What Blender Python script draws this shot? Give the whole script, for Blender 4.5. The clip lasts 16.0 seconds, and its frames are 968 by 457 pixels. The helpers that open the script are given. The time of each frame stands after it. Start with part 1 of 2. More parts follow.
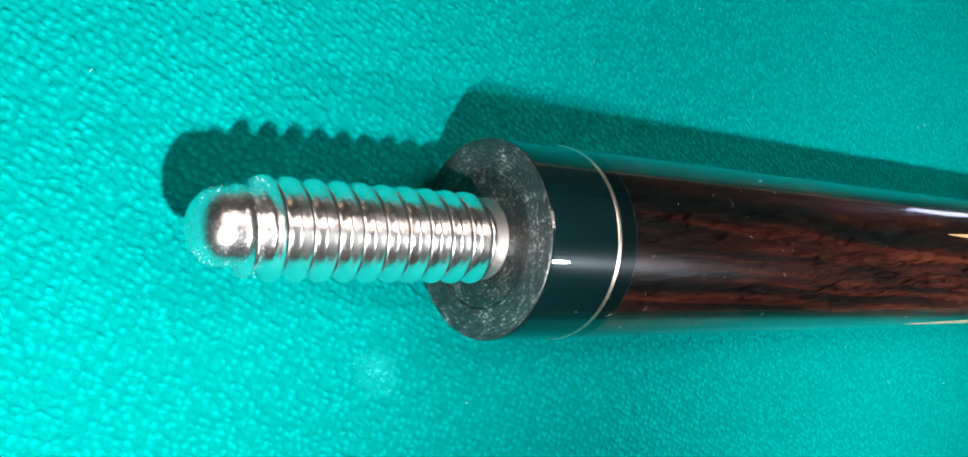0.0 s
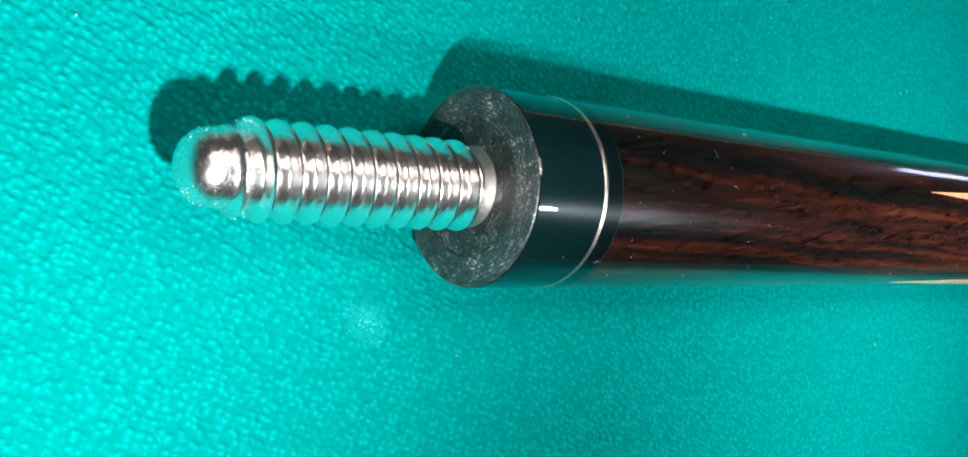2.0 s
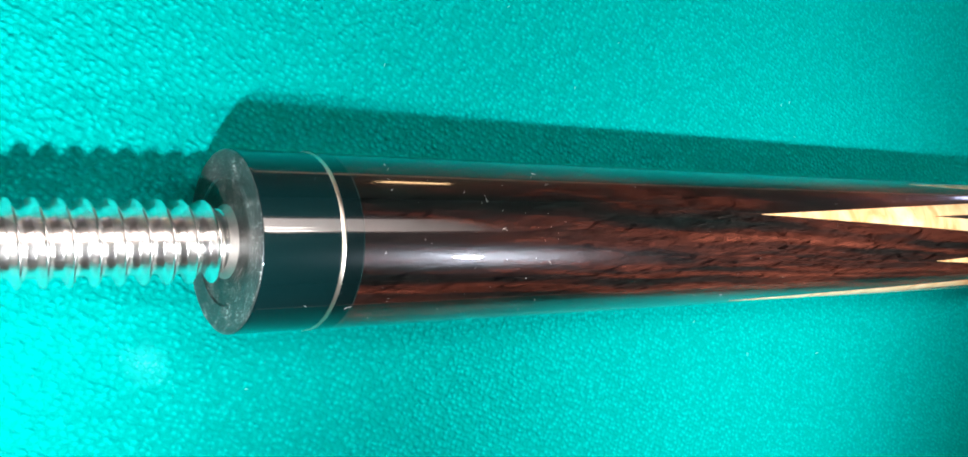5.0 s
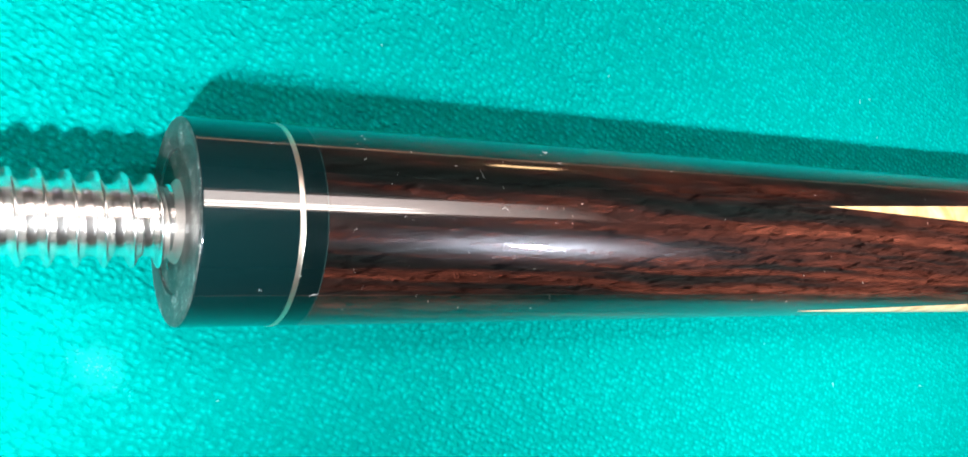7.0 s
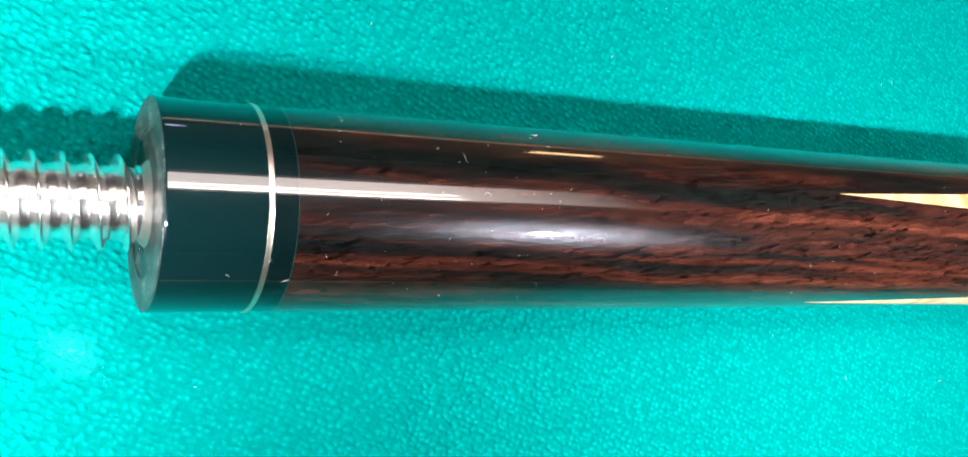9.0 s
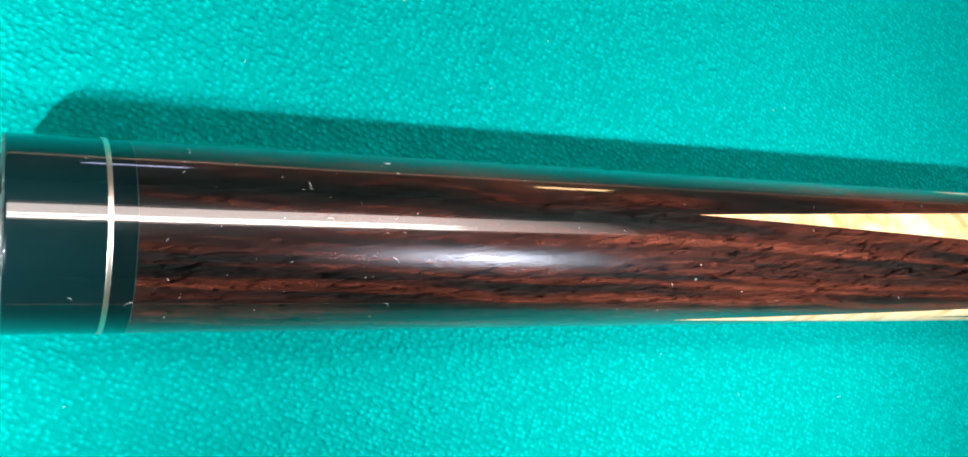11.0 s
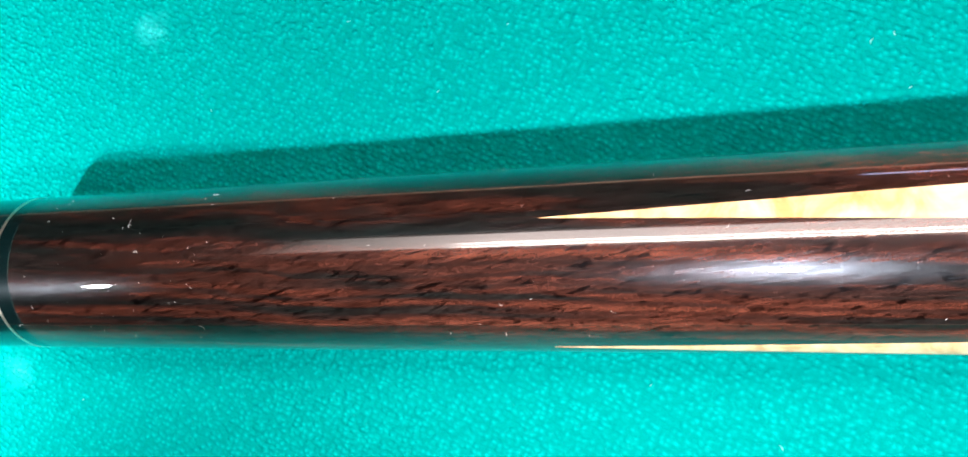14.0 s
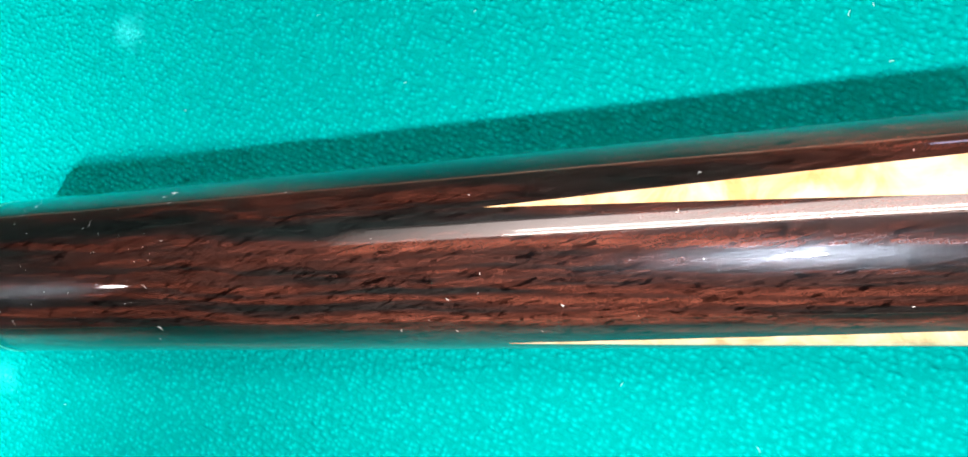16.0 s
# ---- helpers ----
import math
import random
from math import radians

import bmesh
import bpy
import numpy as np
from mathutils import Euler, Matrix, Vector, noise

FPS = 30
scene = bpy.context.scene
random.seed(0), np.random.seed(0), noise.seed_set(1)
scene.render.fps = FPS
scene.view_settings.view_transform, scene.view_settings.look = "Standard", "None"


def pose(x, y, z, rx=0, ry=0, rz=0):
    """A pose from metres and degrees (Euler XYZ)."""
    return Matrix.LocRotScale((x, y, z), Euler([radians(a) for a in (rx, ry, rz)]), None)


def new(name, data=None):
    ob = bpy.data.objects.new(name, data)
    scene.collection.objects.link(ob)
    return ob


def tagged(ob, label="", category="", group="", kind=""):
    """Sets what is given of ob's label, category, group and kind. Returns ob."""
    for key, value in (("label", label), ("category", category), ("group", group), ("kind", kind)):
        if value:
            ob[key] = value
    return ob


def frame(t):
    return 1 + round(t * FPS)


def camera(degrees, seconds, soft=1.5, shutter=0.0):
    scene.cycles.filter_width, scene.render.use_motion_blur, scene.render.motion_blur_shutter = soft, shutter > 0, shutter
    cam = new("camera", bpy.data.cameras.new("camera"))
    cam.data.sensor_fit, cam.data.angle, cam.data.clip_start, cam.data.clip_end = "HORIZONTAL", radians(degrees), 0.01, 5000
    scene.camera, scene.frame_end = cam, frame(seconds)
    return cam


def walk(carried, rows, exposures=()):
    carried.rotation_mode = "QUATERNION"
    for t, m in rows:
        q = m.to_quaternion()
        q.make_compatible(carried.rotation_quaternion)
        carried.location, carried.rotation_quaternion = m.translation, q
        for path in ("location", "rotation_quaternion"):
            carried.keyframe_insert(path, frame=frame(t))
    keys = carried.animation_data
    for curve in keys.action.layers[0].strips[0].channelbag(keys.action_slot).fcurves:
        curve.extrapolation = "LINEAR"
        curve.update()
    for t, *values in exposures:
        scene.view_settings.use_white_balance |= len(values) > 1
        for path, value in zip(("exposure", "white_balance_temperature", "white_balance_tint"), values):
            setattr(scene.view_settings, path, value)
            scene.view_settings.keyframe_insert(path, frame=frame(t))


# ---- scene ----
# ---- camera and its walk ----
cam = camera(52.86, 16.0, 1.8)
walk(cam, [
    (0.0, pose(-0.06610, -0.00347, 0.08763, 1.630, -40.922, 1.415)),
    (0.5, pose(-0.06703, -0.00450, 0.08783, 2.498, -41.958, 0.588)),
    (1.0, pose(-0.06596, -0.00675, 0.08654, 2.086, -41.843, 0.470)),
    (1.5, pose(-0.06564, -0.00679, 0.08684, 2.164, -41.652, 0.313)),
    (2.0, pose(-0.06631, -0.00867, 0.08797, 2.204, -41.618, 0.310)),
    (2.5, pose(-0.06621, -0.00782, 0.08595, 1.327, -41.540, 0.810)),
    (3.0, pose(-0.06323, -0.00831, 0.08626, 4.215, -41.984, -0.109)),
    (3.5, pose(-0.06247, -0.00794, 0.09223, 1.881, -41.712, 0.689)),
    (4.0, pose(-0.06060, -0.00482, 0.10781, 3.698, -40.901, -1.924)),
    (4.5, pose(-0.04614, -0.00270, 0.11882, 1.606, -39.675, -1.425)),
    (5.0, pose(-0.04443, -0.00017, 0.11677, 1.125, -37.755, -0.672)),
    (7.5, pose(-0.01916, -0.01305, 0.10946, 7.511, -29.564, -1.932)),
    (8.0, pose(-0.01732, -0.01047, 0.10935, 4.171, -28.710, -0.866)),
    (10.5, pose(-0.01501, -0.01280, 0.11759, 7.976, -28.682, -1.640)),
    (11.0, pose(-0.00240, -0.01328, 0.12385, 7.803, -27.666, -1.951)),
    (11.5, pose(0.02773, -0.01775, 0.12693, 8.707, -26.719, -2.989)),
    (11.8, pose(0.03317, -0.01337, 0.12284, 3.373, -27.251, -0.543)),
    (12.0, pose(0.03848, -0.02468, 0.12683, 9.501, -22.207, -2.808)),
    (12.5, pose(0.05364, -0.01018, 0.13725, 10.007, -10.963, -3.338)),
    (13.0, pose(0.08081, -0.01818, 0.13165, 6.823, 3.667, -0.462)),
    (13.5, pose(0.10444, -0.01046, 0.12985, 5.372, 14.515, 0.529)),
    (14.0, pose(0.11319, -0.00982, 0.12345, 6.634, 18.518, 0.087)),
    (14.5, pose(0.11964, -0.00525, 0.11794, 4.346, 20.759, -0.869)),
    (15.0, pose(0.12432, -0.01017, 0.11701, 6.212, 23.400, -0.719)),
    (15.5, pose(0.11825, -0.00923, 0.11733, 4.658, 21.309, -1.239)),
    (16.0, pose(0.12353, -0.01136, 0.11404, 7.054, 22.541, -0.474)),
], exposures=((0.0, -0.26), (2.0, -0.32), (3.8, -0.32), (4.6, 0.24), (7.5, 0.44), (10.5, 0.44), (12.0, 0.44), (13.0, 0.42), (16.0, 0.44)))

# ---- world and lights ----
world = bpy.data.worlds.new("room_air")
scene.world = world
world.use_nodes = True
world.node_tree.nodes["Background"].inputs["Color"].default_value = (1.0, 0.93, 0.86, 1)
world.node_tree.nodes["Background"].inputs["Strength"].default_value = 0.02


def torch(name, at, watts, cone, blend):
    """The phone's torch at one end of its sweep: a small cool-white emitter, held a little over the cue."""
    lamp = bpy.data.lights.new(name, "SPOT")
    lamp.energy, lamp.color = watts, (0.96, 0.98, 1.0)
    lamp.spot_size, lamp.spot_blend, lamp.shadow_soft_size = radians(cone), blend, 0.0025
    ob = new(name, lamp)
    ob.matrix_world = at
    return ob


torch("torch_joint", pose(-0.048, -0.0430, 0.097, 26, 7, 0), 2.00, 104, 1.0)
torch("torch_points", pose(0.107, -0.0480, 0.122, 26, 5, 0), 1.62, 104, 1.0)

# ---- materials ----


def material(name, rough=0.5, metal=0.0, color=(0.5, 0.5, 0.5)):
    m = bpy.data.materials.new(name)
    m.use_nodes = True
    b = m.node_tree.nodes["Principled BSDF"]
    b.inputs["Base Color"].default_value = (*color, 1)
    b.inputs["Roughness"].default_value = rough
    b.inputs["Metallic"].default_value = metal
    return m, m.node_tree, b


def node(nt, kind, **inputs):
    n = nt.nodes.new(kind)
    for key, value in inputs.items():
        n.inputs[key.replace("_", " ")].default_value = value
    return n


def coords(nt, scale=(1, 1, 1), turn=(0, 0, 0)):
    """Object coordinates in metres, scaled and turned."""
    tc = nt.nodes.new("ShaderNodeTexCoord")
    mp = nt.nodes.new("ShaderNodeMapping")
    mp.inputs["Scale"].default_value = scale
    mp.inputs["Rotation"].default_value = [radians(a) for a in turn]
    nt.links.new(tc.outputs["Object"], mp.inputs["Vector"])
    return mp.outputs["Vector"]


def slanted(nt, scale, turn):
    """Object coordinates turned first and then scaled, so that a stretched grain runs at a slant."""
    tc = nt.nodes.new("ShaderNodeTexCoord")
    mp = nt.nodes.new("ShaderNodeMapping")
    mp.vector_type = "TEXTURE"
    mp.inputs["Scale"].default_value = [1 / s for s in scale]
    mp.inputs["Rotation"].default_value = [radians(t) for t in turn]
    nt.links.new(tc.outputs["Object"], mp.inputs["Vector"])
    return mp.outputs["Vector"]


def noise_at(nt, vec, scale, detail=3.0, rough=0.55, distortion=0.0):
    n = node(nt, "ShaderNodeTexNoise", Scale=scale, Detail=detail, Roughness=rough, Distortion=distortion)
    nt.links.new(vec, n.inputs["Vector"])
    return n.outputs["Fac"]


def ramp(nt, fac, stops):
    r = nt.nodes.new("ShaderNodeValToRGB")
    els = r.color_ramp.elements
    while len(els) < len(stops):
        els.new(0.5)
    for el, (pos, col) in zip(els, stops):
        el.position = pos
        el.color = (*col, 1) if len(col) == 3 else col
    nt.links.new(fac, r.inputs["Fac"])
    return r.outputs["Color"]


def grey(v):
    return (v, v, v)


def maths(nt, op, a, b):
    n = nt.nodes.new("ShaderNodeMath")
    n.operation = op
    for i, v in enumerate((a, b)):
        if isinstance(v, (int, float)):
            n.inputs[i].default_value = v
        else:
            nt.links.new(v, n.inputs[i])
    return n.outputs[0]


def mix(nt, fac, a, b, how="MIX"):
    n = nt.nodes.new("ShaderNodeMix")
    n.data_type, n.blend_type = "RGBA", how
    for key, v in ((0, fac), (6, a), (7, b)):
        if isinstance(v, (int, float)):
            n.inputs[key].default_value = v
        elif isinstance(v, tuple):
            n.inputs[key].default_value = (*v, 1)
        else:
            nt.links.new(v, n.inputs[key])
    return n.outputs[2]


def bump(nt, height, strength, distance, into, after=None):
    n = node(nt, "ShaderNodeBump", Strength=strength, Distance=distance)
    nt.links.new(height, n.inputs["Height"])
    if after is not None:
        nt.links.new(after, n.inputs["Normal"])
    if into is not None:
        nt.links.new(n.outputs["Normal"], into)
    return n.outputs["Normal"]


CHALK = ((-0.0053, -0.0145, 0.34), (0.0168, 0.0385, 0.70))  # chalk marks on the cloth: x, y and how thick


def cloth_material():
    """Napped green worsted: soft knots of yarn 0.85 mm apart in slanting rows, under a short fuzz."""
    m, nt, b = material("green_cloth", 0.9)
    v = coords(nt)
    bent = node(nt, "ShaderNodeTexNoise", Scale=420.0, Detail=1.0)
    nt.links.new(v, bent.inputs["Vector"])
    swayed = nt.nodes.new("ShaderNodeVectorMath")
    swayed.operation = "MULTIPLY_ADD"
    nt.links.new(bent.outputs["Color"], swayed.inputs[0])
    swayed.inputs[1].default_value = (0.0006, 0.0006, 0)
    nt.links.new(slanted(nt, (0.82, 1, 1), (0, 0, -24)), swayed.inputs[2])
    cells = node(nt, "ShaderNodeTexVoronoi", Scale=1300.0, Randomness=0.58)
    cells.feature = "SMOOTH_F1"
    cells.inputs["Smoothness"].default_value = 0.38
    nt.links.new(swayed.outputs[0], cells.inputs["Vector"])
    knots = maths(nt, "SUBTRACT", 0.9, cells.outputs["Distance"])
    lump = noise_at(nt, slanted(nt, (0.60, 1, 1), (0, 0, -30)), 1650.0, 2.0, 0.5)
    fuzz = noise_at(nt, v, 4600.0, 4.0, 0.7)
    patch = noise_at(nt, v, 70.0, 3.0)
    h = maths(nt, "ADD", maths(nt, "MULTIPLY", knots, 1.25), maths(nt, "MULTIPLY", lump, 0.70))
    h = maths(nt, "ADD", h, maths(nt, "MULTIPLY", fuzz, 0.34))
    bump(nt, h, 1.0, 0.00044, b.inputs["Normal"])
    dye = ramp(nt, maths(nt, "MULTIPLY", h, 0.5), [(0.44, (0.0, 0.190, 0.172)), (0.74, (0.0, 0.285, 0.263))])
    dye = mix(nt, maths(nt, "MULTIPLY", patch, 0.35), dye, (0.0, 0.250, 0.229))
    hairs = noise_at(nt, slanted(nt, (0.22, 1, 1), (0, 0, -50)), 3600.0, 2.0, 0.5, 1.5)
    dye = mix(nt, ramp(nt, hairs, [(0.66, grey(0)), (0.76, grey(0.45))]), dye, (0.004, 0.44, 0.42))
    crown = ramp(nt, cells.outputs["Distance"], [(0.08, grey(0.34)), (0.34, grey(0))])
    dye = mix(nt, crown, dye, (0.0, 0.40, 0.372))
    speck = ramp(nt, noise_at(nt, v, 2600.0, 2.0), [(0.66, grey(0)), (0.75, grey(0.4))])
    dye = mix(nt, speck, dye, (0.0, 0.42, 0.40))
    for mark in CHALK:
        near = nt.nodes.new("ShaderNodeVectorMath")
        near.operation = "DISTANCE"
        nt.links.new(coords(nt), near.inputs[0])
        near.inputs[1].default_value = (mark[0] - 0.2, mark[1] + 0.16, 0.80)
        worn = maths(nt, "ADD", maths(nt, "MULTIPLY", near.outputs["Value"], 150.0), noise_at(nt, v, 420.0, 3.0))
        halo = ramp(nt, worn, [(0.45, grey(mark[2])), (1.0, grey(0))])
        dye = mix(nt, halo, dye, (0.012, 0.42, 0.41))
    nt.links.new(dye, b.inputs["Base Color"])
    b.inputs["Sheen Weight"].default_value = 0.04
    b.inputs["Sheen Roughness"].default_value = 0.4
    b.inputs["Sheen Tint"].default_value = (0.0, 1.0, 0.95, 1)
    b.inputs["Specular IOR Level"].default_value = 0.0
    return m


def lacquer(nt, b, wave=0.5, rough=0.022, mark=0.15):
    """Clear high-gloss finish with a faint orange peel and fine turning marks."""
    b.inputs["Coat Weight"].default_value = 1.0
    b.inputs["Coat Roughness"].default_value = rough
    b.inputs["Coat IOR"].default_value = 1.65
    peel = noise_at(nt, coords(nt, (0.6, 1, 1)), 100.0, 1.0)
    rings = noise_at(nt, coords(nt, (1, 0.03, 0.03)), 6500.0, 2.0)
    n = bump(nt, peel, wave, 0.00008, None)
    bump(nt, rings, mark, 0.00001, b.inputs["Coat Normal"], n)
    return rings


def rosewood_material():
    """Rosewood: growth layers cut into long arches, dark veins along the cue and short slanting black pores."""
    m, nt, b = material("dark_rosewood", 0.22)
    b.inputs["Specular IOR Level"].default_value = 0.125
    b.inputs["Specular Tint"].default_value = (0.78, 0.84, 1.0, 1)
    warp = noise_at(nt, coords(nt, (0.16, 1, 1)), 190.0, 4.0, 0.6)
    lean = nt.nodes.new("ShaderNodeVectorMath")
    lean.operation = "DOT_PRODUCT"
    nt.links.new(coords(nt), lean.inputs[0])
    lean.inputs[1].default_value = (0.030, 0.72, 0.55)
    depth = maths(nt, "ADD", lean.outputs["Value"], maths(nt, "MULTIPLY", warp, 0.0036))
    layer = nt.nodes.new("ShaderNodeCombineXYZ")
    nt.links.new(depth, layer.inputs[0])
    layers = noise_at(nt, layer.outputs[0], 560.0, 3.0, 0.6)
    broad = noise_at(nt, coords(nt, (0.07, 1, 1), (0, 2, 3)), 240.0, 4.0, 0.6, 0.5)
    body = maths(nt, "ADD", maths(nt, "MULTIPLY", layers, 0.62), maths(nt, "MULTIPLY", broad, 0.38))
    along = nt.nodes.new("ShaderNodeSeparateXYZ")
    nt.links.new(coords(nt), along.inputs[0])
    body = maths(nt, "ADD", body, maths(nt, "MULTIPLY", maths(nt, "SUBTRACT", along.outputs[0], 0.072), 0.45))
    tone = ramp(nt, body, [(0.40, (0.0045, 0.0068, 0.0063)), (0.47, (0.0105, 0.0068, 0.0060)),
                           (0.54, (0.041, 0.0112, 0.0072)), (0.67, (0.096, 0.0265, 0.0155))])
    fine = noise_at(nt, slanted(nt, (0.10, 1, 1), (0, 0, 7)), 1700.0, 6.0, 0.72, 0.8)
    tone = mix(nt, 0.85, tone, ramp(nt, fine, [(0.34, grey(0.3)), (0.52, grey(1.0)), (0.70, grey(1.9))]), "MULTIPLY")
    bend = node(nt, "ShaderNodeTexNoise", Scale=160.0, Detail=2.0)
    nt.links.new(coords(nt, (0.5, 1, 1)), bend.inputs["Vector"])
    wavy = nt.nodes.new("ShaderNodeVectorMath")
    wavy.operation = "MULTIPLY_ADD"
    nt.links.new(bend.outputs["Color"], wavy.inputs[0])
    wavy.inputs[1].default_value = (0.0, 0.0022, 0.0022)
    nt.links.new(slanted(nt, (0.12, 1, 1), (0, 0, 16)), wavy.inputs[2])
    pores = noise_at(nt, wavy.outputs[0], 1750.0, 4.0, 0.65, 0.5)
    tone = mix(nt, 0.95, tone, ramp(nt, pores, [(0.378, grey(0.03)), (0.412, grey(1.0))]), "MULTIPLY")
    pits = node(nt, "ShaderNodeTexVoronoi", Scale=620.0, Randomness=1.0)
    nt.links.new(coords(nt, (0.55, 1, 1)), pits.inputs["Vector"])
    tone = mix(nt, 0.75, tone, ramp(nt, pits.outputs["Distance"], [(0.08, grey(0.05)), (0.15, grey(1.0))]), "MULTIPLY")
    ticks = noise_at(nt, slanted(nt, (0.10, 1, 1), (0, 0, 11)), 3400.0, 2.0, 0.5, 0.2)
    tone = mix(nt, 0.8, tone, ramp(nt, ticks, [(0.345, grey(0.12)), (0.40, grey(1.0))]), "MULTIPLY")
    grain = noise_at(nt, coords(nt, (0.8, 1, 1)), 7500.0, 3.0, 0.7)
    tone = mix(nt, 0.9, tone, ramp(nt, grain, [(0.32, grey(0.38)), (0.52, grey(1.0)), (0.70, grey(2.1))]), "MULTIPLY")
    nt.links.new(tone, b.inputs["Base Color"])
    rings = lacquer(nt, b, 0.55)
    n = bump(nt, rings, 0.35, 0.00002, None)
    bump(nt, fine, 0.5, 0.00006, b.inputs["Normal"], n)
    return m


def maple_material():
    m, nt, b = material("figured_maple", 0.5)
    b.inputs["Specular IOR Level"].default_value = 0.2
    flame = noise_at(nt, coords(nt, (1.0, 0.55, 0.55), (0, 12, 18)), 150.0, 4.0, 0.6, 1.6)
    fine = noise_at(nt, coords(nt, (0.08, 1, 1)), 2400.0, 3.0)
    tone = ramp(nt, flame, [(0.34, (0.56, 0.27, 0.100)), (0.48, (0.70, 0.43, 0.205)), (0.66, (0.80, 0.58, 0.35))])
    tone = mix(nt, 0.5, tone, ramp(nt, fine, [(0.3, grey(0.8)), (0.7, grey(1.05))]), "MULTIPLY")
    nt.links.new(tone, b.inputs["Base Color"])
    lacquer(nt, b, 0.5)
    return m


def black_material(name, base, coat):
    m, nt, b = material(name, 0.28, 0.0, base)
    b.inputs["Specular IOR Level"].default_value = 0.07
    b.inputs["Specular Tint"].default_value = (0.70, 0.86, 1.0, 1)
    v = coords(nt)
    dust = ramp(nt, noise_at(nt, v, 1400.0, 4.0, 0.7), [(0.60, base), (0.85, tuple(c * 2.2 + 0.004 for c in base))])
    nt.links.new(dust, b.inputs["Base Color"])
    if coat:
        lacquer(nt, b, 0.2, 0.015, 0.15)
    return m


def face_material():
    """Turned black face: matt, scuffed grey, with concentric tool marks."""
    m, nt, b = material("scuffed_black_face", 0.37, 0.0, (0.02, 0.022, 0.022))
    b.inputs["Specular IOR Level"].default_value = 0.75
    v = coords(nt)
    sep = nt.nodes.new("ShaderNodeSeparateXYZ")
    nt.links.new(v, sep.inputs[0])
    r2 = maths(nt, "ADD", maths(nt, "MULTIPLY", sep.outputs[1], sep.outputs[1]), maths(nt, "MULTIPLY", sep.outputs[2], sep.outputs[2]))
    r = maths(nt, "POWER", r2, 0.5)
    comb = nt.nodes.new("ShaderNodeCombineXYZ")
    nt.links.new(r, comb.inputs[0])
    nt.links.new(maths(nt, "MULTIPLY", maths(nt, "ARCTAN2", sep.outputs[1], sep.outputs[2]), 0.0016), comb.inputs[1])
    rings = noise_at(nt, comb.outputs[0], 4600.0, 4.0, 0.75)
    scuff = noise_at(nt, v, 3400.0, 5.0, 0.8)
    cloud = noise_at(nt, v, 420.0, 3.0)
    mark = maths(nt, "ADD", maths(nt, "MULTIPLY", scuff, 0.45), maths(nt, "MULTIPLY", rings, 0.40))
    mark = maths(nt, "ADD", mark, maths(nt, "MULTIPLY", cloud, 0.20))
    tone = ramp(nt, mark, [(0.47, (0.008, 0.011, 0.011)), (0.57, (0.040, 0.049, 0.049)), (0.65, (0.50, 0.54, 0.53))])
    inner = ramp(nt, maths(nt, "MULTIPLY", r, 100.0), [(0.60, (0.62, 0.56, 0.53)), (0.715, (0.72, 0.67, 0.64)), (0.728, grey(0.55)), (0.742, grey(1.0))])
    tone = mix(nt, 1.0, tone, inner, "MULTIPLY")
    nt.links.new(tone, b.inputs["Base Color"])
    bump(nt, mark, 0.5, 0.00012, b.inputs["Normal"])
    return m


def steel_material(name, color, rough, scratch, dents=0.0):
    m, nt, b = material(name, rough, 1.0, color)
    v = coords(nt, (3, 1, 1))
    s = noise_at(nt, v, 2600.0, 3.0, 0.6)
    if scratch:
        nt.links.new(ramp(nt, s, [(0.3, grey(rough * 0.85)), (0.75, grey(rough * 1.25))]), b.inputs["Roughness"])
    stain = noise_at(nt, coords(nt), 260.0, 3.0)
    tone = mix(nt, ramp(nt, stain, [(0.5, grey(0)), (0.9, grey(0.2))]), color, tuple(c * 0.8 for c in color))
    nt.links.new(tone, b.inputs["Base Color"])
    if scratch:
        n = bump(nt, noise_at(nt, coords(nt), 1500.0, 4.0, 0.7), dents, 0.00012, None)
        bump(nt, s, scratch, 0.00002, b.inputs["Normal"], n)
    return m


def plain_material(name, color, rough=0.7, vary=0.25, scale=6.0):
    m, nt, b = material(name, rough, 0.0, color)
    n = noise_at(nt, coords(nt), scale, 5.0)
    tone = mix(nt, n, tuple(c * (1 - vary) for c in color), tuple(min(1, c * (1 + vary)) for c in color))
    nt.links.new(tone, b.inputs["Base Color"])
    bump(nt, noise_at(nt, coords(nt), scale * 30, 3.0), 0.15, 0.001, b.inputs["Normal"])
    return m


def glow_material(name, color, strength):
    m, nt, b = material(name, 0.5, 0.0, (0.8, 0.8, 0.8))
    b.inputs["Emission Color"].default_value = (*color, 1)
    b.inputs["Emission Strength"].default_value = strength
    return m


def sheet_material(name, color, strength):
    """A diffuser sheet lit by shorter tubes: dimmer towards its ends."""
    m, nt, b = material(name, 0.5, 0.0, (0.8, 0.8, 0.8))
    b.inputs["Emission Color"].default_value = (*color, 1)
    along = nt.nodes.new("ShaderNodeSeparateXYZ")
    nt.links.new(coords(nt), along.inputs[0])
    away = maths(nt, "ABSOLUTE", along.outputs[0], 0.0)
    fade = ramp(nt, away, [(0.46, grey(1.0)), (0.62, grey(0.55)), (0.84, grey(0.10))])
    nt.links.new(maths(nt, "MULTIPLY", fade, strength), b.inputs["Emission Strength"])
    return m


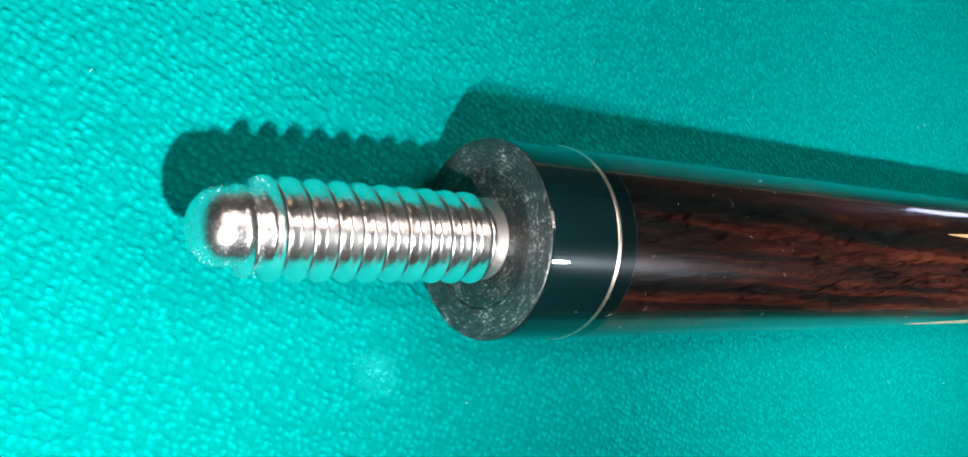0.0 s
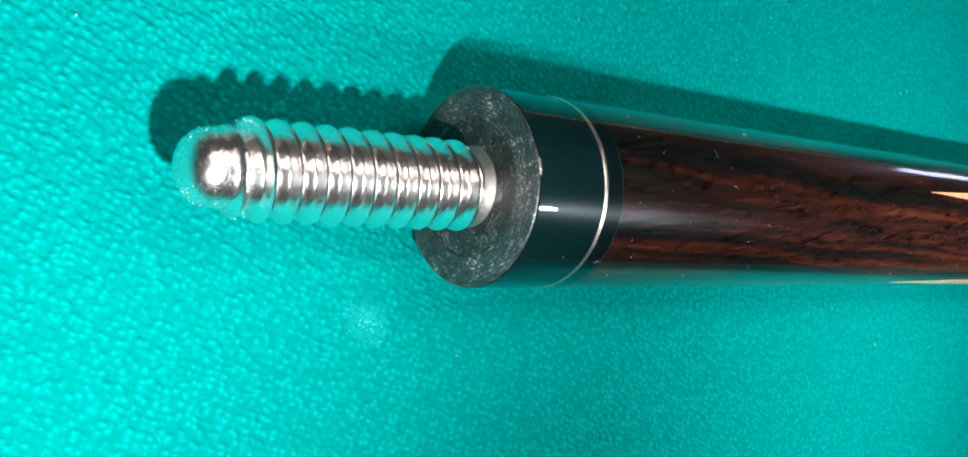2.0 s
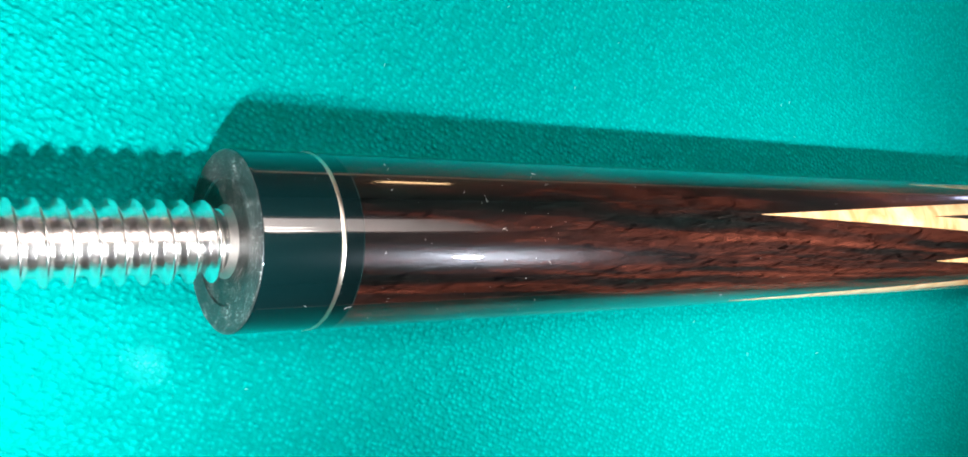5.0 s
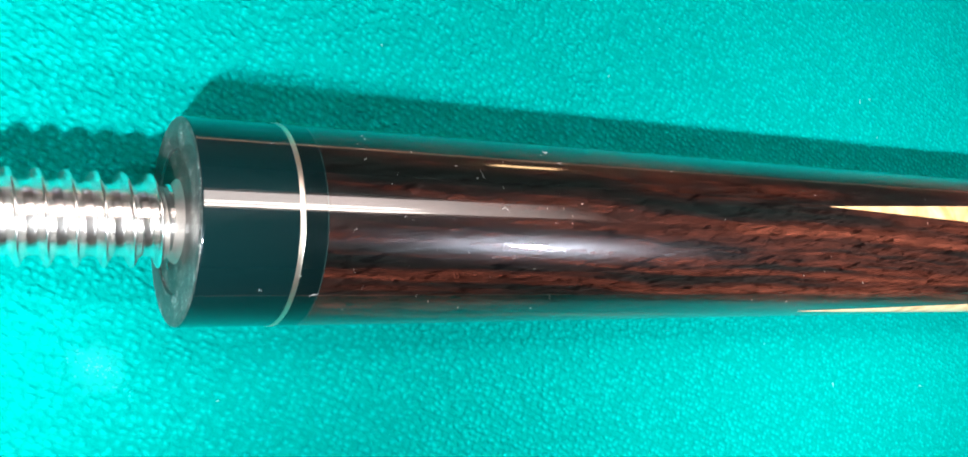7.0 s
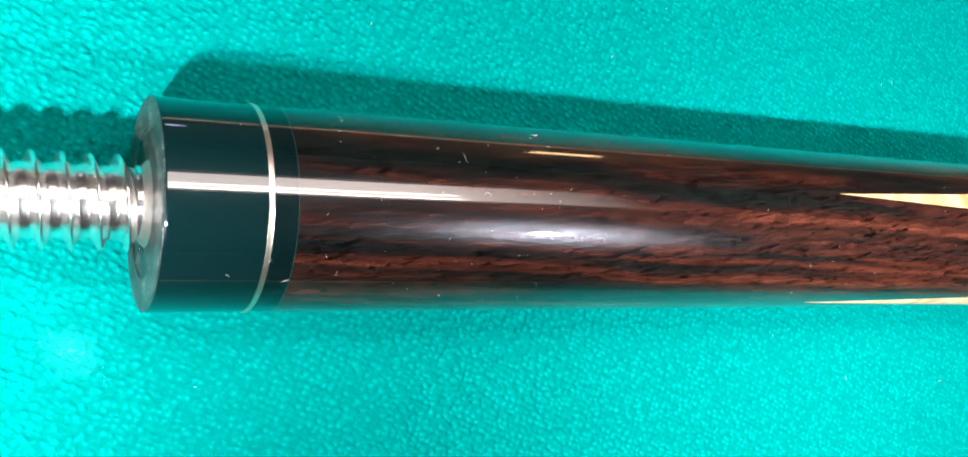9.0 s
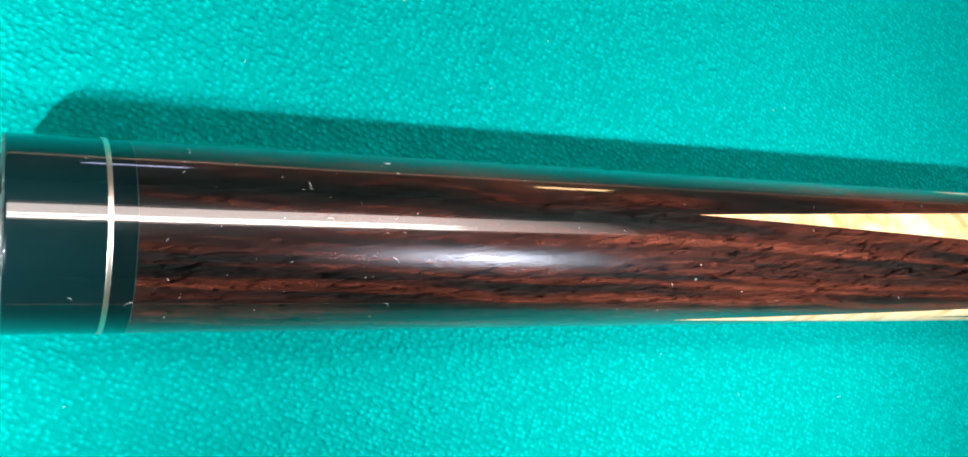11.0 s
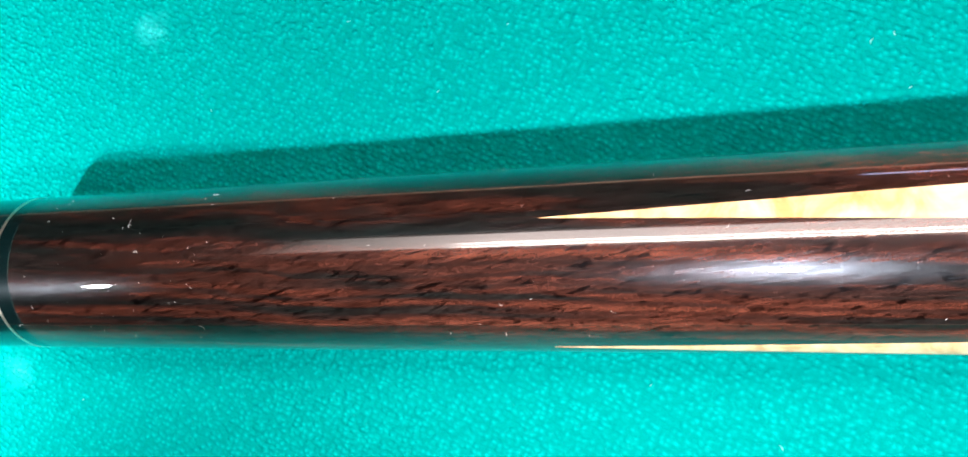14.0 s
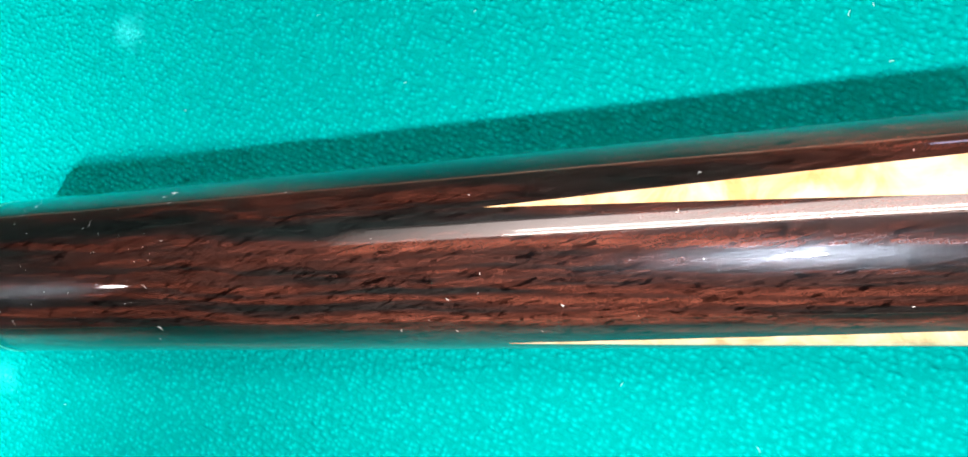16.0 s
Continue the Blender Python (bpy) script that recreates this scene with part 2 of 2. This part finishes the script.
CLOTH = cloth_material()
ROSEWOOD = rosewood_material()
MAPLE = maple_material()
COLLAR = black_material("black_phenolic", (0.0013, 0.0112, 0.0124), True)
BAND = black_material("black_band", (0.0012, 0.0066, 0.0072), True)
GLUE = black_material("glue", (0.014, 0.040, 0.040), True)
EBONY = black_material("ebony_inlay", (0.012, 0.009, 0.008), True)
FACE = face_material()
STEEL = steel_material("stainless_steel", (0.94, 0.93, 0.915), 0.22, 0.4, 0.12)
NOSE = steel_material("scuffed_steel", (0.93, 0.92, 0.91), 0.24, 1.0, 0.55)
NECK = steel_material("sandblasted_steel", (0.36, 0.34, 0.32), 0.5, 1.0, 0.6)
SILVER = steel_material("silver_ring", (0.78, 0.73, 0.63), 0.34, 0.2)
RAIL = plain_material("rail_wood", (0.30, 0.17, 0.10), 0.3, 0.3, 9.0)
TRIM = steel_material("bronze_trim", (0.85, 0.66, 0.50), 0.42, 0.1)
PLASTER = plain_material("wall_plaster", (0.30, 0.27, 0.24), 0.9, 0.15, 1.5)
CEIL = plain_material("ceiling_paint", (0.45, 0.43, 0.41), 0.9, 0.1, 1.2)
BOARDS = plain_material("floor_boards", (0.10, 0.06, 0.04), 0.5, 0.3, 2.5)
SHADE = plain_material("shade_enamel", (0.62, 0.50, 0.45), 0.6, 0.08, 3.0)
METAL = plain_material("painted_metal", (0.05, 0.05, 0.05), 0.4, 0.1, 5.0)
CHALKDUST = plain_material("chalk", (0.03, 0.54, 0.54), 0.9, 0.1, 500.0)
NAP = plain_material("nap_fibre", (0.012, 0.40, 0.375), 0.6, 0.25, 300.0)
LINT = plain_material("lint", (0.80, 0.82, 0.80), 0.8, 0.1, 500.0)
DIFFUSER = sheet_material("lit_diffuser", (1.0, 0.82, 0.76), 7.2)
TUBE = glow_material("tube_glow", (1.0, 0.93, 0.86), 60.0)
WARM = glow_material("warm_lamp_glow", (1.0, 0.62, 0.30), 10.0)
COOL = glow_material("daylight_pane_glow", (0.62, 0.66, 1.0), 6.0)

# ---- building helpers ----


def part(name, bm, mat, parent=None, label="", smooth=True, crease=38):
    """One mesh object from a bmesh, under a thing or a part."""
    bmesh.ops.recalc_face_normals(bm, faces=bm.faces)
    me = bpy.data.meshes.new(name)
    bm.to_mesh(me)
    bm.free()
    me.materials.append(mat)
    if smooth:
        me.shade_smooth()
        me.set_sharp_from_angle(angle=radians(crease))
    ob = new(name, me)
    if parent is not None:
        ob.parent = parent
    if label:
        ob["label"] = label
    return ob


def box(lo, hi, bevel=0.0):
    bm = bmesh.new()
    bmesh.ops.create_cube(bm, size=1.0)
    for v in bm.verts:
        v.co = Vector([(a + b) / 2 + c * (b - a) for a, b, c in zip(lo, hi, v.co)])
    if bevel:
        bmesh.ops.bevel(bm, geom=bm.edges[:], offset=bevel, segments=2, affect="EDGES", profile=0.7)
    return bm


def lathe(profile, segments=128, closed=True):
    """Turns a profile of (x, radius) round the local x axis."""
    bm = bmesh.new()
    rings = []
    for x, r in profile:
        if r < 1e-7:
            rings.append([bm.verts.new((x, 0, 0))])
        else:
            rings.append([bm.verts.new((x, r * math.sin(a), r * math.cos(a)))
                          for a in (2 * math.pi * i / segments for i in range(segments))])
    pairs = list(zip(rings, rings[1:])) + ([(rings[-1], rings[0])] if closed else [])
    for a, b in pairs:
        for i in range(segments):
            j = (i + 1) % segments
            if len(a) == 1 and len(b) == 1:
                continue
            if len(a) == 1:
                bm.faces.new((a[0], b[i], b[j]))
            elif len(b) == 1:
                bm.faces.new((a[i], b[0], a[j]))
            else:
                bm.faces.new((a[i], b[i], b[j], a[j]))
    return bm


# ---- the cue's measures, in metres ----
R0, TAPER = 0.01065, 0.0045


def rad(x):
    return R0 + TAPER * x


ROLL = 19.0
cue = new("pool_cue")
cue.matrix_world = Matrix.Translation((0, 0, R0)) @ Matrix.Rotation(-math.atan(TAPER), 4, "Y")
tagged(cue, "dark rosewood pool cue with maple points lying on green cloth", "cue")


def thread_bm():
    """Steel joint screw: 2.54 mm pitch, wide round valleys, rounded crests that run out towards a blunt nose."""
    crest, root, pitch, tip = 0.00472, 0.00352, 0.00254, -0.0318
    xs = list(np.linspace(0.001, -0.0289, 282))
    dome = 0.0029
    for i in range(1, 21):
        a = math.pi / 2 * i / 20
        xs.append(tip + dome - dome * math.sin(a))
    bm = bmesh.new()
    seg, rings = 96, []
    for x in xs:
        ring = []
        for i in range(seg):
            th = 2 * math.pi * i / seg
            if x >= -0.0289001:
                u = (x + 0.0020) / pitch + th / (2 * math.pi)
                f = 0.5 + 0.5 * math.cos(2 * math.pi * u)
                ridge = f ** 2.6
                lead = min(1, max(0, (x + 0.0289) / 0.0032))
                lead *= min(1, max(0, (-0.0002 - x) / 0.0006))
                lead = lead * lead * (3 - 2 * lead)
                base = root if x > -0.0255 else root - 0.00008 * min(1, (-0.0255 - x) / 0.002)
                r = base + (crest - root) * ridge * lead
            else:
                c = tip + dome
                r = 0.00344 * max(0.0, 1 - min(1, max(0, (c - x) / dome)) ** 2.1) ** 0.46
            ring.append((x, r * math.sin(th), r * math.cos(th)))
        rings.append(ring)
    flat = []
    for ring in rings[:-1]:
        flat.append([bm.verts.new(c) for c in ring])
    end = bm.verts.new((tip, 0, 0))
    for a, b in zip(flat, flat[1:]):
        for i in range(seg):
            j = (i + 1) % seg
            bm.faces.new((a[i], b[i], b[j], a[j]))
    for i in range(seg):
        bm.faces.new((flat[-1][i], end, flat[-1][(i + 1) % seg]))
    bm.faces.new(flat[0])
    return bm


def nose_start(me):
    """Gives the plain end past the thread the scuffed finish."""
    me.materials.append(NOSE)
    for poly in me.polygons:
        if poly.center.x < -0.0257:
            poly.material_index = 1


screw = part("joint_screw", thread_bm(), STEEL, cue, "polished stainless steel joint screw with coarse thread", True, 170)
nose_start(screw.data)
grit = bmesh.new()
spot = random.Random(8)
for i in range(70):
    x = spot.choice((-0.0306, -0.0301, -0.0292, -0.0262)) + spot.gauss(0, 0.0004)
    a = radians(spot.uniform(0, 360))
    s_end = min(1.0, max(0.0, (-0.0289 - x) / 0.0029))
    r = 0.00344 * (1 - s_end ** 2.1) ** 0.46 + (0.0009 if x > -0.0275 else 0.0)
    bmesh.ops.create_icosphere(grit, subdivisions=1, radius=spot.uniform(0.00002, 0.00006),
                               matrix=Matrix.Translation((x, r * math.sin(a), r * math.cos(a))))
part("grit", grit, LINT, screw, "bright grit stuck to the worn nose")

collar = part("joint_collar", lathe([
    (0.0002, 0.0034), (0.0002, 0.0058), (0.0002, 0.00725), (0.0, 0.0074),
    (0.0, 0.01025), (0.00006, 0.01043), (0.0002, 0.01058), (0.00045, rad(0)), (0.00055, rad(0)), (0.0008, rad(0.0008)),
    (0.0030, rad(0.003)), (0.0065, rad(0.0065)), (0.00955, rad(0.00955)), (0.00955, 0.0034)]), COLLAR, cue, "glossy black collar with a scuffed matt face")
face_slots = collar.data
face_slots.materials.append(FACE)
for poly in face_slots.polygons:
    if poly.center.x < 0.00022:
        poly.material_index = 1
part("screw_neck", lathe([(0.0006, 0.0034), (-0.0006, 0.0034), (-0.0005, 0.0036), (-0.0003, 0.0038), (-0.0001, 0.0040), (0.0002, 0.0043), (0.0006, 0.0043)], 96), NECK, collar, "rough sandy steel neck under the screw")
bm = bmesh.new()
bmesh.ops.create_icosphere(bm, subdivisions=2, radius=0.00042)
for v in bm.verts:
    v.co.x *= 0.25
    v.co.y *= 1.0 + 0.25 * noise.noise(v.co * 4000)
chip = part("chip", bm, EBONY, collar, "small dark chip in the face")
chip.matrix_basis = pose(0, -0.0043, -0.0022, 25, 0, 0)
part("decorative_ring", lathe([(0.00955, 0.006), (0.00955, rad(0.0095) + 0.00001), (0.00962, rad(0.0096) + 0.00003), (0.01000, rad(0.0100) + 0.00003), (0.01007, rad(0.0101) + 0.00001), (0.01007, 0.006)]), SILVER, cue, "thin silver ring")
part("black_band", lathe([(0.01007, 0.006), (0.01007, rad(0.0101)), (0.0114, rad(0.0114)), (0.01239, rad(0.01239)), (0.01239, 0.006)]), BAND, cue, "narrow glossy black band")
part("glue_line", lathe([(0.01239, 0.006), (0.01239, rad(0.01239)), (0.01245, rad(0.01245)), (0.01245, 0.006)]), GLUE, cue, "hairline of pale glue")
forearm = part("forearm", lathe([(0.01245, 0.006)] + [(x, rad(x)) for x in np.linspace(0.01245, 0.205, 40)] + [(0.205, 0.006)], 160), ROSEWOOD, cue, "lacquered dark red-brown rosewood with black grain")
handle = part("handle", lathe([(0.205, 0.006)] + [(x, rad(x)) for x in np.linspace(0.205, 0.69, 30)] + [(0.69, 0.006)]), ROSEWOOD, cue)
part("butt_cap", lathe([(0.69, 0.006), (0.69, rad(0.69)), (0.715, rad(0.715)), (0.718, rad(0.70)), (0.719, 0.006)]), COLLAR, cue)


def point_bm(x0, x1, slope, centre, lift, depth, wobble=0.0):
    """A long pointed inlay wrapped on the cue: half width grows by slope degrees a millimetre."""
    bm = bmesh.new()
    n, m = 60, 13
    top, low = [], []
    for i in range(n + 1):
        x = x0 + (x1 - x0) * (i / n) ** 1.3
        half = slope * (x - x0) * 1000 + 0.06
        jag = wobble * noise.noise(Vector((x * 900, centre, 0)))
        row_t, row_l = [], []
        for j in range(m):
            a = radians(centre + (half + jag * (1 if j else -1) * 0.3) * (2 * j / (m - 1) - 1))
            for row, r in ((row_t, rad(x) + lift), (row_l, rad(x) - depth)):
                row.append(bm.verts.new((x, r * math.sin(a), r * math.cos(a))))
        top.append(row_t)
        low.append(row_l)
    for rows in (top, low):
        for a, b in zip(rows, rows[1:]):
            for j in range(m - 1):
                bm.faces.new((a[j], b[j], b[j + 1], a[j + 1]))
    for side in (0, m - 1):
        for i in range(n):
            bm.faces.new((top[i][side], top[i + 1][side], low[i + 1][side], low[i][side]))
    for i in (0, n):
        for j in range(m - 1):
            bm.faces.new((top[i][j], top[i][j + 1], low[i][j + 1], low[i][j]))
    return bm


for q in range(4):
    centre = ROLL + 90 * q
    point = part("long_point", point_bm(0.0853, 0.205, 0.222, centre, 0.00002, 0.0006, 0.25), MAPLE, forearm, "pale figured maple point")
    part("inlay", point_bm(0.1386, 0.205, 0.168, centre, 0.00004, 0.0003), EBONY, point, "dark inlay inside the maple point")
    part("short_point", point_bm(0.1399, 0.205, 0.24, centre + 45, 0.00002, 0.0006, 0.25), MAPLE, forearm, "pale figured maple point")

# ---- the table ----
table = new("billiard_table")
table.matrix_world = pose(0.2, -0.16, -0.80)
tagged(table, "billiard table with a napped green cloth and polished bronze edges", "billiard table")
X0, X1, Y0, Y1 = -1.30, 1.30, -0.36, 0.335
bm = bmesh.new()
bmesh.ops.create_grid(bm, x_segments=40, y_segments=20, size=1.0)
for v in bm.verts:
    v.co = Vector((v.co.x * 1.30, (Y0 + Y1) / 2 + v.co.y * (Y1 - Y0) / 2, 0.80))
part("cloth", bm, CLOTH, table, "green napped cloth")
part("slate", box((X0, Y0, 0.76), (X1, Y1, 0.796)), METAL, table)


def rail_bm(length, width, nose):
    """A polished moulding along local x, its edge rounded towards the cloth."""
    bm = bmesh.new()
    prof = [(nose * (1 - math.cos(a)), nose * math.sin(a)) for a in (math.pi / 2 * i / 10 for i in range(11))]
    prof = [(0, -0.08)] + prof + [(width - 0.006, nose), (width, nose - 0.006), (width, -0.08)]
    ends = [[bm.verts.new((x, y, z)) for y, z in prof] for x in (-length / 2, length / 2)]
    for i in range(len(prof)):
        j = (i + 1) % len(prof)
        bm.faces.new((ends[0][i], ends[0][j], ends[1][j], ends[1][i]))
    for e in ends:
        bm.faces.new(e)
    return bm


mid = (Y0 + Y1) / 2
for length, width, at in ((2.84, 0.09, pose(0, Y1 + 0.001, 0.783)), (2.84, 0.20, pose(0, Y0 - 0.001, 0.789, 0, 0, 180)),
                          (Y1 - Y0, 0.12, pose(X1 + 0.001, mid, 0.783, 0, 0, -90)), (Y1 - Y0, 0.12, pose(X0 - 0.001, mid, 0.783, 0, 0, 90))):
    part("edge_trim", rail_bm(length, width, 0.021), TRIM, table, "polished bronze edge moulding").matrix_basis = at
for x in (X0 + .1, X1 - .1):
    for y in (Y0 + 0.06, Y1 - 0.06):
        part("leg", box((x - 0.05, y - 0.05, 0), (x + 0.05, y + 0.05, 0.759), 0.006), RAIL, table)

# ---- the room ----
RX0, RX1, RY0, RY1, FZ, CZ = -2.6, 3.2, -2.6, 2.6, -0.80, 1.80


def wall(name, lo, hi, mat, label, category="wall"):
    return tagged(part(name, box(lo, hi), mat, None, "", False), label, category, kind="structure")


wall("floor", (RX0, RY0, FZ - 0.1), (RX1, RY1, FZ), BOARDS, "dark brown wooden floor of a dim room", "floor")
wall("ceiling", (RX0, RY0, CZ), (RX1, RY1, CZ + 0.1), CEIL, "plain dim ceiling of the room", "ceiling")
wall("wall_north", (RX0 - .1, RY1, FZ - .1), (RX1 + .1, RY1 + .1, CZ + .1), PLASTER, "plain dim plaster wall")
wall("wall_south", (RX0 - .1, RY0 - .1, FZ - .1), (RX1 + .1, RY0, CZ + .1), PLASTER, "plain dim plaster wall")
wall("wall_east", (RX1, RY0, FZ - .1), (RX1 + .1, RY1, CZ + .1), PLASTER, "plain dim plaster wall")
wall("wall_west", (RX0 - .1, RY0, FZ - .1), (RX0, RY1, CZ + .1), PLASTER, "plain dim plaster wall")

# hanging lamp over the table: a wide enamel shade with two tubes
HZ = 1.20
lamp = new("hanging_lamp")
lamp.matrix_world = pose(0.12, 0.44, HZ)
tagged(lamp, "long hanging lamp with an enamel shade and two white tubes", "lamp")
bm = bmesh.new()
prof = [(-0.25, 0.0), (-0.17, 0.05), (0.17, 0.05), (0.25, 0.0), (0.255, 0.002), (0.175, 0.056), (-0.175, 0.056), (-0.255, 0.002)]
ends = [[bm.verts.new((x, y, z)) for y, z in prof] for x in (-0.85, 0.85)]
for i in range(len(prof)):
    j = (i + 1) % len(prof)
    bm.faces.new((ends[0][i], ends[0][j], ends[1][j], ends[1][i]))
part("shade", bm, SHADE, lamp, "pale enamel shade", False)
part("diffuser", box((-0.845, -0.21, 0.034), (0.845, 0.23, 0.038)), DIFFUSER, lamp, "lit pinkish diffuser sheet", False)
for s in (-1, 1):
    end = 0.85 if s > 0 else -0.85
    part("end_plate", box((end - 0.002, -0.25, 0.0), (end + 0.002, 0.25, 0.056)), SHADE, lamp, "", False)
    bm = lathe([(-0.515, 0.0), (-0.515, 0.0034), (0.515, 0.0034), (0.515, 0.0)], 20, False)
    t = part("tube", bm, TUBE, lamp, "bright white tube")
    t.matrix_basis = pose(-0.005, -0.135 + 0.046 * s, 0.022)
    bm = lathe([(0, 0), (0, 0.004), (CZ - HZ - 0.056, 0.004), (CZ - HZ - 0.056, 0)], 12, False)
    rod = part("rod", bm, METAL, lamp)
    rod.matrix_basis = pose(0.6 * s, 0, CZ - HZ, 0, 90, 0)


def wall_glow(name, label, category, at, size, mat):
    """A framed glowing panel, flat against a wall."""
    ob = new(name)
    w, h = size
    part("panel", box((-w / 2, -0.01, -h / 2), (w / 2, 0.0, h / 2), 0.002), mat, ob, "bright panel")
    for lo, hi in (((-w / 2 - .02, -.015, h / 2), (w / 2 + .02, 0.005, h / 2 + .02)), ((-w / 2 - .02, -.015, -h / 2 - .02), (w / 2 + .02, 0.005, -h / 2)),
                   ((-w / 2 - .02, -.015, -h / 2), (-w / 2, 0.005, h / 2)), ((w / 2, -.015, -h / 2), (w / 2 + .02, 0.005, h / 2))):
        part("frame", box(lo, hi), METAL, ob)
    ob.matrix_world = at
    return tagged(ob, label, category)


wall_glow("wall_lamp", "small warm glowing wall lamp in a dark frame", "lamp", pose(1.70, RY1 - 0.006, 0.34, 0, 0, 0), (0.26, 0.16), WARM)
wall_glow("window_light", "small pale blue window pane in a dark frame", "window", pose(0.35, RY1 - 0.006, 0.26, 0, 0, 0), (0.26, 0.10), COOL)
wall_glow("window_light", "pale blue window pane in a dark frame on the end wall", "window", pose(RX1 - 0.006, 1.42, 0.08, 0, 0, -90), (0.25, 0.22), COOL)


# ---- lint and dust ----
def fibre(length, thick, bend):
    bm = bmesh.new()
    n, rows = 7, []
    for i in range(n):
        u = i / (n - 1)
        x, y = (u - 0.5) * length, bend * length * math.sin(u * math.pi)
        r = thick * (0.35 + 0.65 * math.sin(u * math.pi))
        rows.append([bm.verts.new((x, y + r * math.cos(a), r + r * math.sin(a))) for a in (k * math.pi / 3 for k in range(6))])
    for a, b in zip(rows, rows[1:]):
        for k in range(6):
            bm.faces.new((a[k], b[k], b[(k + 1) % 6], a[(k + 1) % 6]))
    bm.faces.new(rows[0])
    bm.faces.new(rows[-1])
    return bm


for x, y, turn, size in ((121.3, 26.3, 70, 0.9), (123.9, 27.0, 100, 0.7), (125.3, 20.2, 20, 0.6), (109.2, -22.4, -60, 1.0), (93.9, -15.3, 50, 0.6),
                         (51.2, 36.1, 10, 0.6), (75.3, 33.2, 40, 0.5), (65.1, 24.7, 50, 0.6), (28.5, 24.7, 80, 0.55), (7.5, -18.8, 10, 0.5), (-36.6, 13.7, 60, 0.5), (132.0, -24.0, 5, 1.3)):
    f = part("lint", fibre(size * 0.00085, 0.000032, 0.16), LINT)
    f.matrix_world = pose(x / 1000, y / 1000, 0.0001, 0, 0, turn)
    tagged(f, "tiny white lint fibre lying on the green cloth", "lint", "lint on the cloth")



def nap_mesh(count, x0, x1, y0, y1):
    """Loose fibres of the nap: short bent hairs, most of them lying along the slant of the weave."""
    r = np.random.default_rng(3)
    at = np.stack([r.uniform(x0, x1, count), r.uniform(y0, y1, count)], 1)
    turn = np.radians(r.normal(-32, 48, count))
    way = np.stack([np.cos(turn), np.sin(turn)], 1)
    side = np.stack([-way[:, 1], way[:, 0]], 1)
    length = r.uniform(0.00018, 0.00075, count)[:, None]
    bow = r.normal(0, 0.16, count)[:, None] * length
    rise = r.uniform(0.00003, 0.00020, count)
    thick = r.uniform(0.000006, 0.000013, count)
    verts = np.empty((count, 3, 3, 3))
    for i, (u, slim) in enumerate(((-0.5, 0.4), (0.0, 1.0), (0.5, 0.3))):
        mid = at + way * length * u + side * bow * (1 - 4 * u * u)
        z = rise * (1.0 if u == 0 else 0.25 if u < 0 else 0.7)
        for k in range(3):
            a = 2 * math.pi * k / 3
            verts[:, i, k, :2] = mid + side * (thick * slim * math.cos(a))[:, None]
            verts[:, i, k, 2] = z + thick * slim * (1 + math.sin(a))
    base = 9 * np.arange(count)[:, None, None]
    quads = np.array([[3 * i + k, 3 * i + (k + 1) % 3, 3 * i + 3 + (k + 1) % 3, 3 * i + 3 + k] for i in range(2) for k in range(3)])
    me = bpy.data.meshes.new("nap")
    me.from_pydata(verts.reshape(-1, 3).tolist(), [], (base + quads[None]).reshape(-1, 4).tolist())
    me.materials.append(NAP)
    return me


nap = new("nap", nap_mesh(26000, -0.09, 0.20, -0.075, 0.085))
nap.parent = table
nap.matrix_parent_inverse = table.matrix_world.inverted()
tagged(nap, "fine pale green fibres of the cloth's nap", kind="stuff")

rng = random.Random(11)
for cx, cy, thick in CHALK:
    bm = bmesh.new()
    for i in range(round(220 * thick)):
        spread = rng.gauss(0, 0.0013)
        at = Matrix.Translation((spread + rng.gauss(0, 0.0005), -0.6 * spread + rng.gauss(0, 0.0006), 0.00003))
        size = rng.choice((0.00003, 0.00004, 0.00005, 0.00008))
        shape = Matrix.Rotation(rng.uniform(0, 6.3), 4, "Z") @ Matrix.Diagonal((size * rng.uniform(0.8, 2.0), size, size * 0.4, 1))
        bmesh.ops.create_icosphere(bm, subdivisions=1, radius=1.0, matrix=at @ shape)
    spot = part("chalk_mark", bm, CHALKDUST)
    spot.matrix_world = pose(cx, cy, 0)
    tagged(spot, "pale blue chalk crumbs rubbed into the green cloth", "chalk mark", "chalk marks on the cloth")

rng = random.Random(5)
bm = bmesh.new()
for i in range(76):
    near = i < 46
    x, a = (rng.uniform(0.012, 0.042) if near else rng.uniform(0.001, 0.135)), radians(rng.uniform(-60, 60))
    n = Vector((0, math.sin(a), math.cos(a)))
    at = Vector((x, 0, R0 + TAPER * x)) + n * (rad(x) - 0.000004)
    spin = Matrix.Rotation(rng.uniform(0, 6.3), 4, n) @ n.to_track_quat("Z", "Y").to_matrix().to_4x4()
    hair = fibre(rng.choice((0.00010, 0.00016, 0.00025, 0.0005, 0.0009 if near else 0.0003)), rng.uniform(0.000012, 0.000024), rng.uniform(-0.4, 0.4))
    bmesh.ops.transform(hair, matrix=Matrix.Translation(at) @ spin, verts=hair.verts)
    spare = bpy.data.meshes.new("hair")
    hair.to_mesh(spare)
    hair.free()
    bm.from_mesh(spare)
    bpy.data.meshes.remove(spare)
tagged(part("dust", bm, LINT), "pale dust specks and hairs on the glossy cue", "dust", kind="stuff")
